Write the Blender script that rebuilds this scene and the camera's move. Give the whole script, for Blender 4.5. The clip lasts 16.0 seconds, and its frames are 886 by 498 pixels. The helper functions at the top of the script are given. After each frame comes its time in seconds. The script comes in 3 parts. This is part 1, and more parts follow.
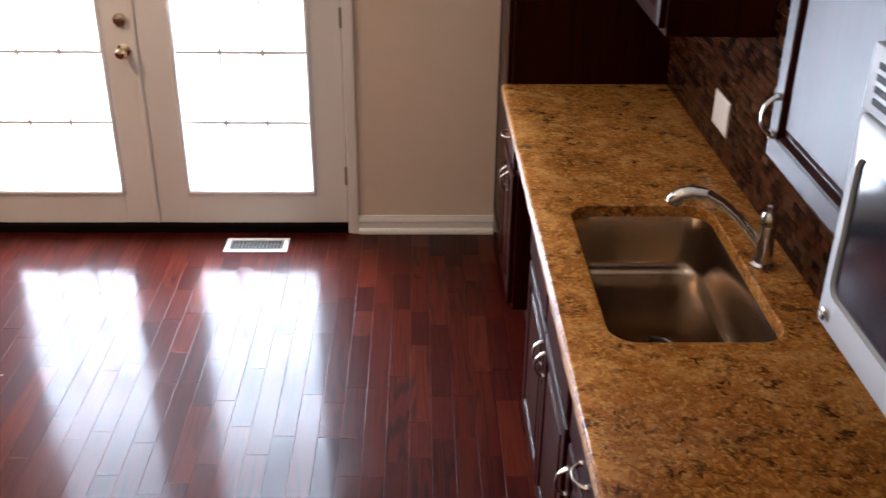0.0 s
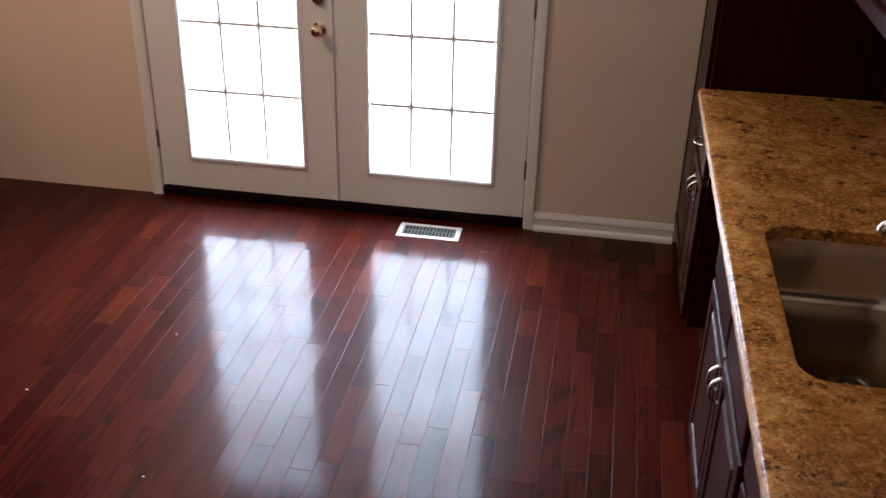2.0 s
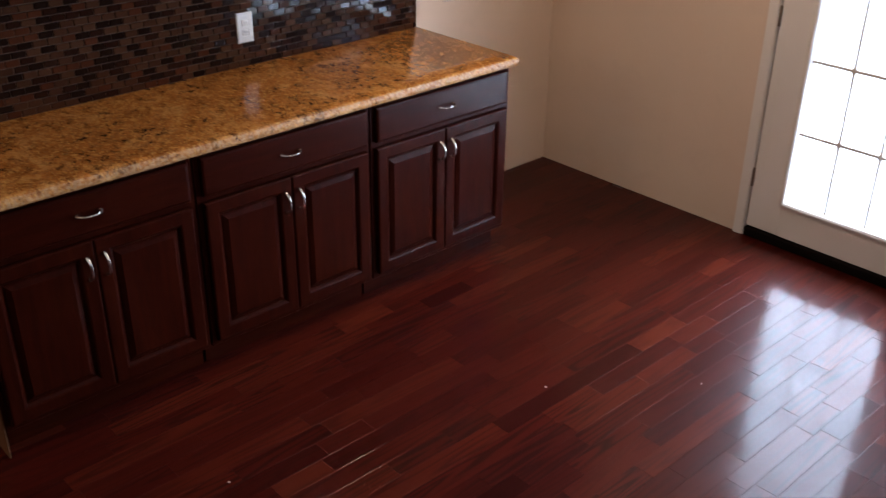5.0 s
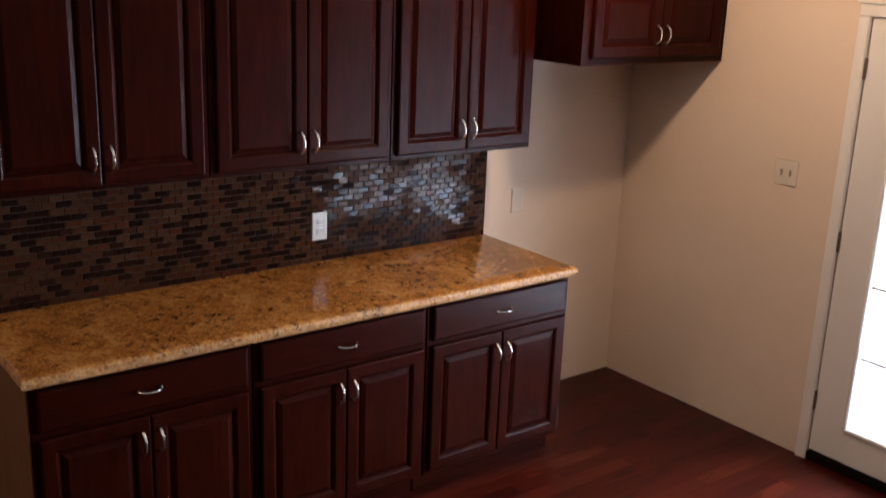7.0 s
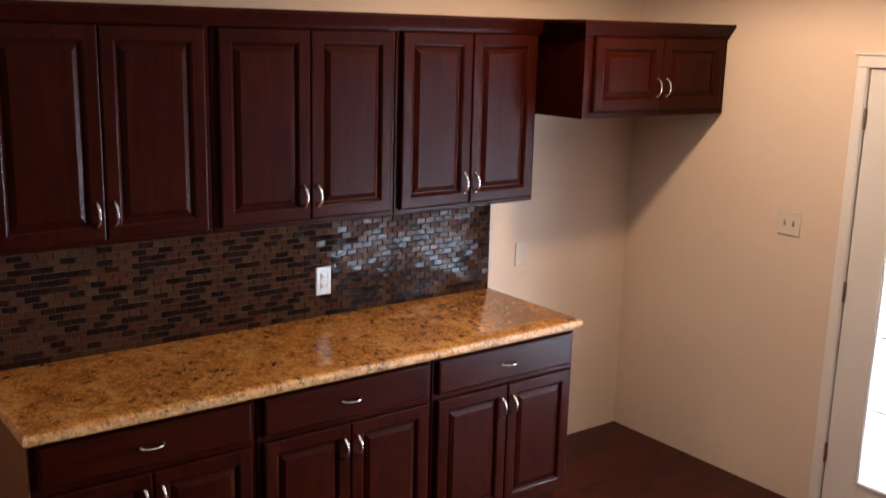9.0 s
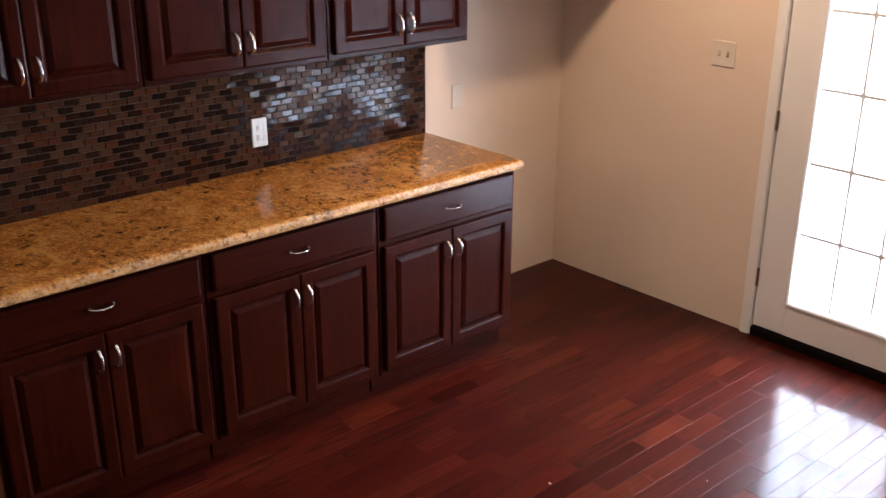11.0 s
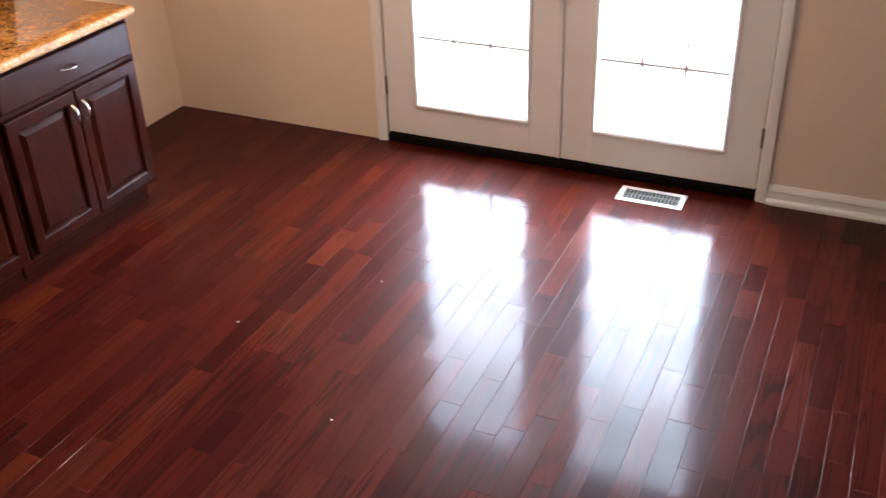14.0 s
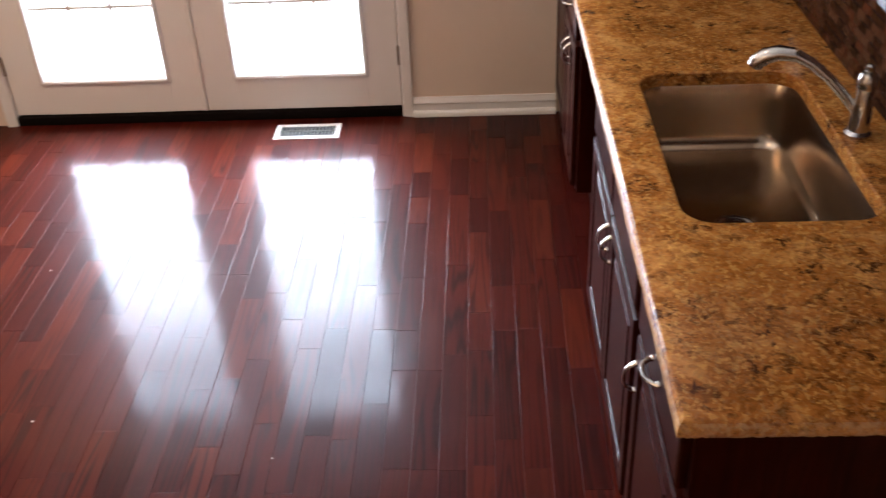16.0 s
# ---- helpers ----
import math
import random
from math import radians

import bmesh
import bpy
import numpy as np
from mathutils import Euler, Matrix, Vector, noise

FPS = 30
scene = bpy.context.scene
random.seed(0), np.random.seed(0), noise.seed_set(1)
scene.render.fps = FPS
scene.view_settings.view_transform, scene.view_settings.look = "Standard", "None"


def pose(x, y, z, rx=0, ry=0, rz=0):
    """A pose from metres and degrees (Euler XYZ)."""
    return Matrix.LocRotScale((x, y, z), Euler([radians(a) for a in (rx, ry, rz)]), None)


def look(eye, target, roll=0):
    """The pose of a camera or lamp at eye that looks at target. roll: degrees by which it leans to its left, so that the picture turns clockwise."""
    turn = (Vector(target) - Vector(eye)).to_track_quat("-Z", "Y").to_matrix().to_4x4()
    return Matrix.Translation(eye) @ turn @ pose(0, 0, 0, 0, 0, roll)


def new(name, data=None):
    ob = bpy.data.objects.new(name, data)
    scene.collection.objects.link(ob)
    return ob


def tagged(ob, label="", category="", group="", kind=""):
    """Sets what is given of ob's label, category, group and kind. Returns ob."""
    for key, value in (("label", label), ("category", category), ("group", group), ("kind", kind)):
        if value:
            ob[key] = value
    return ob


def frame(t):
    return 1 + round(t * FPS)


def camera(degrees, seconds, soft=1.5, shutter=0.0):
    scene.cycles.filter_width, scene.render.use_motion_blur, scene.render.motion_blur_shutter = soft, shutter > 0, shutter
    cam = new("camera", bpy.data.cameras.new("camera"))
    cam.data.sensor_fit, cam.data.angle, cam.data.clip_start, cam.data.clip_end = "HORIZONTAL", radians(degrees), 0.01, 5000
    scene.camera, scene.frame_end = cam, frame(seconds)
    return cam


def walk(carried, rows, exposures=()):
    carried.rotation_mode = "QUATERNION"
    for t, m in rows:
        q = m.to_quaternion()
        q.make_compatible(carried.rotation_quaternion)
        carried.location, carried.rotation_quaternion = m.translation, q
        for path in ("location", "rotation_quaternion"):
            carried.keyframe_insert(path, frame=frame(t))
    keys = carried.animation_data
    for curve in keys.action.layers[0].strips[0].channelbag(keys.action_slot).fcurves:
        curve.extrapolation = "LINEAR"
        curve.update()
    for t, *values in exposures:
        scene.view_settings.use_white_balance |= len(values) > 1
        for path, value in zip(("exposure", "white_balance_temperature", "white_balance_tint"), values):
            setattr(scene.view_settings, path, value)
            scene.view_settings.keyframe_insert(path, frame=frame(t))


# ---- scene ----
cam = camera(48.2, 16.0, soft=1.3, shutter=0.4)

PATH = [
    (0, (3.476, -4.367, 2.181), (3.524, -2.594, 1.257), 0.7),
    (0.5, (3.494, -4.315, 2.173), (3.367, -2.55, 1.241), 1.2),
    (1, (3.499, -4.256, 2.172), (3.248, -2.518, 1.215), 1.9),
    (1.5, (3.472, -4.271, 2.168), (3.203, -2.541, 1.201), 2.4),
    (2, (3.447, -4.272, 2.148), (3.161, -2.531, 1.207), 1.3),
    (2.5, (3.518, -4.169, 2.185), (3.02, -2.486, 1.226), 0.9),
    (3, (3.506, -4.131, 2.168), (2.847, -2.505, 1.209), 1.6),
    (3.5, (3.519, -4.07, 2.159), (2.662, -2.538, 1.201), 1.7),
    (4, (3.45, -4.049, 2.15), (2.48, -2.582, 1.196), 1.8),
    (4.5, (3.433, -4.0, 2.143), (2.289, -2.671, 1.183), 1.7),
    (4.7, (3.434, -4.004, 2.138), (2.218, -2.738, 1.18), 1.4),
    (6.8, (3.624, -3.986, 2.161), (2.112, -2.825, 1.555), 1.9),
    (7, (3.615, -3.98, 2.167), (2.088, -2.81, 1.62), 2.2),
    (7.5, (3.611, -3.984, 2.132), (2.046, -2.809, 1.719), 1.9),
    (8, (3.6, -3.991, 2.17), (2.028, -2.804, 1.822), 1.8),
    (8.5, (3.616, -3.988, 2.15), (2.046, -2.797, 1.811), 1.5),
    (9, (3.626, -3.973, 2.146), (2.066, -2.799, 1.713), 1.5),
    (9.2, (3.618, -3.981, 2.135), (2.068, -2.811, 1.655), 1.3),
    (11.3, (3.536, -4.038, 2.124), (2.198, -2.756, 1.373), 0.4),
    (11.5, (3.499, -4.053, 2.126), (2.203, -2.738, 1.356), 0.6),
    (12, (3.538, -4.061, 2.136), (2.336, -2.683, 1.326), 0.4),
    (12.5, (3.535, -4.071, 2.118), (2.472, -2.624, 1.236), -0.0),
    (13, (3.532, -4.09, 2.105), (2.596, -2.591, 1.168), -0.6),
    (13.5, (3.553, -4.102, 2.105), (2.706, -2.579, 1.124), -1.6),
    (14, (3.534, -4.103, 2.111), (2.797, -2.55, 1.088), -2.0),
    (14.5, (3.561, -4.14, 2.032), (2.954, -2.541, 0.996), -3.1),
    (15, (3.532, -4.188, 1.986), (3.026, -2.557, 0.945), -3.4),
    (15.5, (3.512, -4.172, 2.032), (3.215, -2.529, 0.931), -4.1),
    (16, (3.511, -4.182, 2.051), (3.421, -2.523, 0.937), -2.9),
]
EXPOSURES = [
    (0.0, -0.52, 6300, 18), (0.5, -0.93, 6150, 18), (1.0, -0.98, 6150, 18), (2.5, -1.05, 6100, 18), (4.0, -1.12, 6000, 18), (4.7, -1.20, 6000, 18),
    (6.8, -1.25, 6250, 18), (7.5, -1.08, 6250, 18), (8.2, -0.86, 6250, 18), (9.2, -0.80, 6250, 18), (11.4, -0.60, 6250, 18), (13.0, -0.42, 6250, 18), (16.0, -0.28, 6350, 19),
]
walk(cam, [(t, look(eye, target, roll)) for t, eye, target, roll in PATH], EXPOSURES)

# ---- world and light ----
world = bpy.data.worlds.new("overcast_sky")
scene.world = world
world.use_nodes = True
wn, wl = world.node_tree.nodes, world.node_tree.links
sky = wn.new("ShaderNodeTexSky")
sky.sky_type, sky.sun_disc = "NISHITA", False
sky.sun_elevation, sky.sun_rotation = radians(40), radians(20)
wl.new(sky.outputs[0], wn["Background"].inputs[0])
wn["Background"].inputs[1].default_value = 0.1


def lamp(name, kind, m, energy, color, **settings):
    data = bpy.data.lights.new(name, kind)
    data.energy, data.color = energy, color
    for key, value in settings.items():
        setattr(data, key, value)
    ob = new(name, data)
    ob.matrix_world = m
    return ob


DAY = 142.0
# added area lamps stand in for daylight through the doors, strongest at the bottom
for x in (1.7645, 2.6725):
    for z, share in ((0.487, 0.54), (1.060, 0.29), (1.633, 0.17)):
        lamp("door_daylight", "AREA", pose(x, 0.075, z, -90, 0, 0), DAY * share, (0.74, 0.87, 1.0), shape="RECTANGLE", size=0.60, size_y=0.573, spread=radians(150))
# unseen can, placed from the shadow slope under the refrigerator cabinet
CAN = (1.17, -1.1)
# two unseen lamps added to fill the sink side and west cabinets
FILL_CAN_2 = (2.95, -2.15)
FILL_CAN_3 = (0.7, -6.0)
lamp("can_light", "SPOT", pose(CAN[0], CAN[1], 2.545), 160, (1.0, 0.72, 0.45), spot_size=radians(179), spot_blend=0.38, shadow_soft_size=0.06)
lamp("can_light", "SPOT", pose(FILL_CAN_2[0], FILL_CAN_2[1], 2.545), 18, (1.0, 0.74, 0.46), spot_size=radians(176), spot_blend=0.5, shadow_soft_size=0.06)
lamp("can_light", "SPOT", pose(FILL_CAN_3[0], FILL_CAN_3[1], 2.545), 175, (1.0, 0.74, 0.47), spot_size=radians(172), spot_blend=0.4, shadow_soft_size=0.06)

# ---- materials ----


def material(name, rough=0.5, metal=0.0):
    m = bpy.data.materials.new(name)
    m.use_nodes = True
    b = m.node_tree.nodes["Principled BSDF"]
    b.inputs["Roughness"].default_value = rough
    b.inputs["Metallic"].default_value = metal
    return m, m.node_tree.nodes, m.node_tree.links, b


def coords(n, l, scale):
    tc = n.new("ShaderNodeTexCoord")
    mp = n.new("ShaderNodeMapping")
    mp.inputs["Scale"].default_value = scale
    l.new(tc.outputs["Object"], mp.inputs["Vector"])
    return mp.outputs[0]


def noise_tex(n, l, vec, scale, detail=4, rough=0.55, distort=0.0):
    t = n.new("ShaderNodeTexNoise")
    t.inputs["Scale"].default_value, t.inputs["Detail"].default_value = scale, detail
    t.inputs["Roughness"].default_value, t.inputs["Distortion"].default_value = rough, distort
    if vec is not None:
        l.new(vec, t.inputs["Vector"])
    return t


def ramp(n, l, fac, stops):
    r = n.new("ShaderNodeValToRGB")
    e = r.color_ramp.elements
    e[0].position, e[0].color = stops[0][0], (*stops[0][1], 1)
    e[1].position, e[1].color = stops[-1][0], (*stops[-1][1], 1)
    for p, c in stops[1:-1]:
        k = e.new(p)
        k.color = (*c, 1)
    l.new(fac, r.inputs[0])
    return r.outputs[0]


def mix(n, l, a, b, fac, mode="MIX"):
    m = n.new("ShaderNodeMix")
    m.data_type, m.blend_type = "RGBA", mode
    for sock, v in ((m.inputs[6], a), (m.inputs[7], b), (m.inputs[0], fac)):
        if hasattr(v, "is_linked"):
            l.new(v, sock)
        elif isinstance(v, tuple):
            sock.default_value = (*v, 1)
        else:
            sock.default_value = v
    return m.outputs[2]


def bump(n, l, b, height, strength=0.1, dist=0.01):
    k = n.new("ShaderNodeBump")
    k.inputs["Strength"].default_value, k.inputs["Distance"].default_value = strength, dist
    l.new(height, k.inputs["Height"])
    l.new(k.outputs[0], b.inputs["Normal"])


def maths(n, l, op, a, b):
    m = n.new("ShaderNodeMath")
    m.operation = op
    for i, v in enumerate((a, b)):
        if hasattr(v, "is_linked"):
            l.new(v, m.inputs[i])
        else:
            m.inputs[i].default_value = v
    return m.outputs[0]


def paint(name, color, rough=0.5, vary=0.06, grain=220, relief=0.05):
    m, n, l, b = material(name, rough)
    v = coords(n, l, (1, 1, 1))
    big = noise_tex(n, l, v, 1.7, 3)
    c = mix(n, l, tuple(k * (1 - vary) for k in color), tuple(min(1, k * (1 + vary)) for k in color), big.outputs[0])
    l.new(c, b.inputs["Base Color"])
    fine = noise_tex(n, l, v, grain, 3)
    bump(n, l, b, fine.outputs[0], relief, 0.004)
    return m


def metal(name, color, rough=0.25, stretch=(1, 1, 30)):
    m, n, l, b = material(name, rough, 1.0)
    v = coords(n, l, stretch)
    t = noise_tex(n, l, v, 60, 3)
    l.new(mix(n, l, tuple(k * 0.85 for k in color), color, t.outputs[0]), b.inputs["Base Color"])
    r = n.new("ShaderNodeMapRange")
    r.inputs[3].default_value, r.inputs[4].default_value = rough * 0.75, rough * 1.3
    l.new(t.outputs[0], r.inputs[0])
    l.new(r.outputs[0], b.inputs["Roughness"])
    return m


WALL = paint("beige_wall_paint", (0.65, 0.505, 0.38), 0.75, 0.05, 260, 0.12)
wt = WALL.node_tree
scuff = noise_tex(wt.nodes, wt.links, coords(wt.nodes, wt.links, (1, 1, 1)), 4.5, 6, 0.7, 0.6)
scuffed = mix(wt.nodes, wt.links, wt.nodes["Principled BSDF"].inputs["Base Color"].links[0].from_socket, (0.40, 0.31, 0.23), maths(wt.nodes, wt.links, "MULTIPLY", ramp(wt.nodes, wt.links, scuff.outputs[0], [(0.56, (0, 0, 0)), (0.74, (1, 1, 1))]), 0.12))
wt.links.new(scuffed, wt.nodes["Principled BSDF"].inputs["Base Color"])
CEIL = paint("ceiling_paint", (0.75, 0.70, 0.62), 0.85, 0.03, 200, 0.15)
BEIGE = paint("beige_plastic", (0.60, 0.51, 0.41), 0.4, 0.02, 60, 0.01)
WHITE = paint("white_trim_paint", (0.70, 0.65, 0.59), 0.38, 0.03, 120, 0.03)
PLASTIC = paint("ivory_plastic", (0.78, 0.74, 0.66), 0.35, 0.02, 60, 0.01)
APPLIANCE = paint("white_enamel", (0.46, 0.485, 0.50), 0.25, 0.01, 80, 0.01)
# flat black that stands for the shade inside slots and the vent well
BLACK = paint("opening_shade_black", (0.008, 0.008, 0.009), 0.8, 0.1, 90, 0.02)
DARKGLASS = paint("black_oven_glass", (0.01, 0.01, 0.014), 0.08, 0.05, 40, 0.0)
NICKEL = metal("brushed_nickel", (0.72, 0.69, 0.64), 0.22, (1, 1, 1))
BOLT = metal("satin_brass", (0.66, 0.56, 0.42), 0.25, (1, 1, 1))
BRASS = metal("polished_brass", (0.80, 0.66, 0.42), 0.14, (1, 1, 1))
HINGE = metal("dull_hinge_metal", (0.30, 0.25, 0.20), 0.4, (1, 1, 1))
# the sink's brown tint puts warm reflections of the room into its colour
STEEL = metal("brushed_sink_steel", (0.43, 0.32, 0.225), 0.22, (3, 3, 90))
CHROME = metal("satin_faucet_steel", (0.62, 0.58, 0.53), 0.20, (1, 1, 1))
GROUT = paint("dark_grout", (0.085, 0.047, 0.029), 0.8, 0.15, 150, 0.1)
UNDER = paint("floor_joint_filler", (0.022, 0.005, 0.003), 0.6, 0.1, 150, 0.05)


def wood(name, dark, light, rough=0.3, along=(14, 14, 1.2), coat=0.0):
    m, n, l, b = material(name, rough)
    v = coords(n, l, along)
    info = n.new("ShaderNodeObjectInfo")
    shift = n.new("ShaderNodeVectorMath")
    shift.operation = "ADD"
    sc = n.new("ShaderNodeVectorMath")
    sc.operation = "SCALE"
    sc.inputs[0].default_value = (37.0, 21.0, 53.0)
    l.new(info.outputs["Random"], sc.inputs["Scale"])
    l.new(v, shift.inputs[0])
    l.new(sc.outputs[0], shift.inputs[1])
    g = noise_tex(n, l, shift.outputs[0], 3.0, 6, 0.6, 0.6)
    f = noise_tex(n, l, shift.outputs[0], 17.0, 4, 0.6)
    c = ramp(n, l, g.outputs[0], [(0.3, dark), (0.7, light)])
    c = mix(n, l, c, tuple(k * 0.45 for k in dark), maths(n, l, "MULTIPLY", f.outputs[0], 0.5))
    l.new(c, b.inputs["Base Color"])
    b.inputs["Specular IOR Level"].default_value = 0.055
    return m


CHERRY = wood("dark_cherry_stain", (0.015, 0.0017, 0.0007), (0.033, 0.0043, 0.0014), 0.29)
CHERRY_H = wood("dark_cherry_stain_level_grain", (0.015, 0.0017, 0.0007), (0.033, 0.0043, 0.0014), 0.29, (1.2, 14, 14))


def floor_wood():
    m, n, l, b = material("red_oak_floor", 0.2)
    b.inputs["Specular IOR Level"].default_value = 0.02
    b.inputs["Roughness"].default_value = 0.42
    b.inputs["Coat Weight"].default_value = 0.42
    tc = n.new("ShaderNodeTexCoord")
    info = n.new("ShaderNodeObjectInfo")
    geo = n.new("ShaderNodeNewGeometry")
    rnd = n.new("ShaderNodeMath")
    rnd.operation = "ADD"
    l.new(info.outputs["Random"], rnd.inputs[0])
    l.new(geo.outputs["Random Per Island"], rnd.inputs[1])
    fr = n.new("ShaderNodeMath")
    fr.operation = "FRACT"
    l.new(rnd.outputs[0], fr.inputs[0])
    sc = n.new("ShaderNodeVectorMath")
    sc.operation = "SCALE"
    sc.inputs[0].default_value = (11.0, 47.0, 5.0)
    l.new(fr.outputs[0], sc.inputs["Scale"])
    shift = n.new("ShaderNodeVectorMath")
    shift.operation = "ADD"
    l.new(tc.outputs["Object"], shift.inputs[0])
    l.new(sc.outputs[0], shift.inputs[1])
    mp = n.new("ShaderNodeMapping")
    mp.inputs["Scale"].default_value = (9, 1.1, 9)
    l.new(shift.outputs[0], mp.inputs[0])
    swirl = noise_tex(n, l, mp.outputs[0], 1.1, 2, 0.5, 0.3)
    w = n.new("ShaderNodeTexWave")
    w.wave_type, w.bands_direction = "BANDS", "X"
    w.inputs["Scale"].default_value, w.inputs["Distortion"].default_value = 0.32, 7.0
    w.inputs["Detail"].default_value, w.inputs["Detail Scale"].default_value = 2.5, 1.2
    l.new(mp.outputs[0], w.inputs["Vector"])
    mp2 = n.new("ShaderNodeMapping")
    mp2.inputs["Scale"].default_value = (60, 2.5, 60)
    l.new(shift.outputs[0], mp2.inputs[0])
    pores = noise_tex(n, l, mp2.outputs[0], 4.0, 4, 0.65)
    tone = ramp(n, l, fr.outputs[0], [(0.0, (0.022, 0.0020, 0.0012)), (0.05, (0.034, 0.0032, 0.0017)), (0.17, (0.038, 0.0037, 0.0019)), (0.7, (0.056, 0.0062, 0.0028)), (0.9, (0.070, 0.0092, 0.0038)), (1.0, (0.084, 0.0125, 0.0050))])
    mp3 = n.new("ShaderNodeMapping")
    mp3.inputs["Scale"].default_value = (16, 0.9, 16)
    l.new(shift.outputs[0], mp3.inputs[0])
    field = noise_tex(n, l, mp3.outputs[0], 1.0, 1.5, 0.45, 0.25)
    line = maths(n, l, "POWER", maths(n, l, "ADD", maths(n, l, "MULTIPLY", maths(n, l, "SINE", maths(n, l, "MULTIPLY", field.outputs[0], 52.0), 0.0), 0.5), 0.5), 2.5)
    bold = ramp(n, l, maths(n, l, "FRACT", maths(n, l, "MULTIPLY", fr.outputs[0], 7.31), 0.0), [(0.2, (0.30, 0.30, 0.30)), (1.0, (0.88, 0.88, 0.88))])
    c = mix(n, l, tone, (0.014, 0.0025, 0.002), maths(n, l, "MULTIPLY", line, bold))
    blot = noise_tex(n, l, mp.outputs[0], 0.7, 3, 0.6)
    c = mix(n, l, c, (0.02, 0.0035, 0.0025), maths(n, l, "MULTIPLY", maths(n, l, "POWER", blot.outputs[0], 3.0), 0.9))
    c = mix(n, l, c, (0.010, 0.0025, 0.002), maths(n, l, "MULTIPLY", maths(n, l, "POWER", pores.outputs[0], 2.0), 0.42))
    l.new(c, b.inputs["Base Color"])
    v = coords(n, l, (1, 1, 1))
    wear = noise_tex(n, l, v, 3.1, 5, 0.6)
    r = n.new("ShaderNodeMapRange")
    r.inputs[3].default_value, r.inputs[4].default_value = 0.06, 0.13
    l.new(wear.outputs[0], r.inputs[0])
    own = maths(n, l, "MULTIPLY", maths(n, l, "FRACT", maths(n, l, "MULTIPLY", fr.outputs[0], 13.7), 0.0), 0.06)
    l.new(maths(n, l, "ADD", r.outputs[0], own), b.inputs["Coat Roughness"])
    bump(n, l, b, swirl.outputs[0], 0.028, 0.002)
    l.new(b.inputs["Normal"].links[0].from_socket, b.inputs["Coat Normal"])
    return m


FLOOR = floor_wood()


def granite(name="golden_granite", rough=0.17, honed=False):
    m, n, l, b = material(name, rough)
    b.inputs["Specular IOR Level"].default_value = 0.22
    v = coords(n, l, (1, 1, 1))
    warp = noise_tex(n, l, v, 38.0, 3, 0.6)
    wv = n.new("ShaderNodeVectorMath")
    wv.operation = "MULTIPLY_ADD"
    l.new(warp.outputs["Color"], wv.inputs[0])
    wv.inputs[1].default_value = (0.035, 0.035, 0.035)
    l.new(v, wv.inputs[2])
    a = noise_tex(n, l, v, 5.0, 5, 0.62, 1.4)
    c = ramp(n, l, a.outputs[0], [(0.28, (0.22, 0.070, 0.012)), (0.5, (0.40, 0.152, 0.029)), (0.70, (0.58, 0.285, 0.085))])

    def cells(scale):
        t = n.new("ShaderNodeTexVoronoi")
        t.inputs["Scale"].default_value = scale
        l.new(wv.outputs[0], t.inputs["Vector"])
        s = n.new("ShaderNodeSeparateColor")
        l.new(t.outputs["Color"], s.inputs[0])
        return s

    big, small = cells(125.0), cells(210.0)
    c = mix(n, l, c, ramp(n, l, big.outputs[0], [(0.0, (0.30, 0.22, 0.15)), (0.45, (0.72, 0.66, 0.58)), (1.0, (1.0, 1.0, 1.0))]), 0.58, "MULTIPLY")
    c = mix(n, l, c, (0.64, 0.34, 0.085), ramp(n, l, big.outputs[1], [(0.68, (0, 0, 0)), (0.9, (0.50, 0.50, 0.50))]))
    area = noise_tex(n, l, v, 5.5, 4, 0.6, 1.2)
    mp = n.new("ShaderNodeMapping")
    mp.inputs["Rotation"].default_value, mp.inputs["Scale"].default_value = (0, 0, 0.6), (1.0, 1.1, 1.0)
    l.new(v, mp.inputs[0])
    vein = noise_tex(n, l, mp.outputs[0], 17.0, 5, 0.66, 0.9)
    band = ramp(n, l, vein.outputs[0], [(0.44, (0, 0, 0)), (0.485, (1, 1, 1)), (0.53, (0, 0, 0))])
    mask = ramp(n, l, area.outputs[0], [(0.42, (0.10, 0.10, 0.10)), (0.60, (1, 1, 1))])
    c = mix(n, l, c, (0.060, 0.020, 0.007), maths(n, l, "MULTIPLY", maths(n, l, "MULTIPLY", band, mask), 0.55))
    fleck = noise_tex(n, l, mp.outputs[0], 24.0, 5, 0.72, 0.4)
    dark = maths(n, l, "MULTIPLY", ramp(n, l, fleck.outputs[0], [(0.54, (0, 0, 0)), (0.58, (1, 1, 1))]), mask)
    c = mix(n, l, c, (0.040, 0.012, 0.004), maths(n, l, "MULTIPLY", dark, 0.92))
    c = mix(n, l, c, (0.30, 0.16, 0.06), maths(n, l, "MULTIPLY", ramp(n, l, small.outputs[0], [(0.8, (0, 0, 0)), (0.9, (1, 1, 1))]), 0.5))
    if honed:
        chips = noise_tex(n, l, v, 75.0, 4, 0.6)
        c = mix(n, l, c, (0.46, 0.30, 0.16), ramp(n, l, chips.outputs[0], [(0.42, (0, 0, 0)), (0.62, (0.6, 0.6, 0.6))]))
        c = mix(n, l, c, (0.05, 0.022, 0.010), ramp(n, l, chips.outputs[0], [(0.30, (0.9, 0.9, 0.9)), (0.38, (0, 0, 0))]))
        bump(n, l, b, chips.outputs[0], 0.5, 0.004)
    l.new(c, b.inputs["Base Color"])
    return m


GRANITE = granite()
GRANITE_EDGE = granite("golden_granite_edge", 0.4, True)


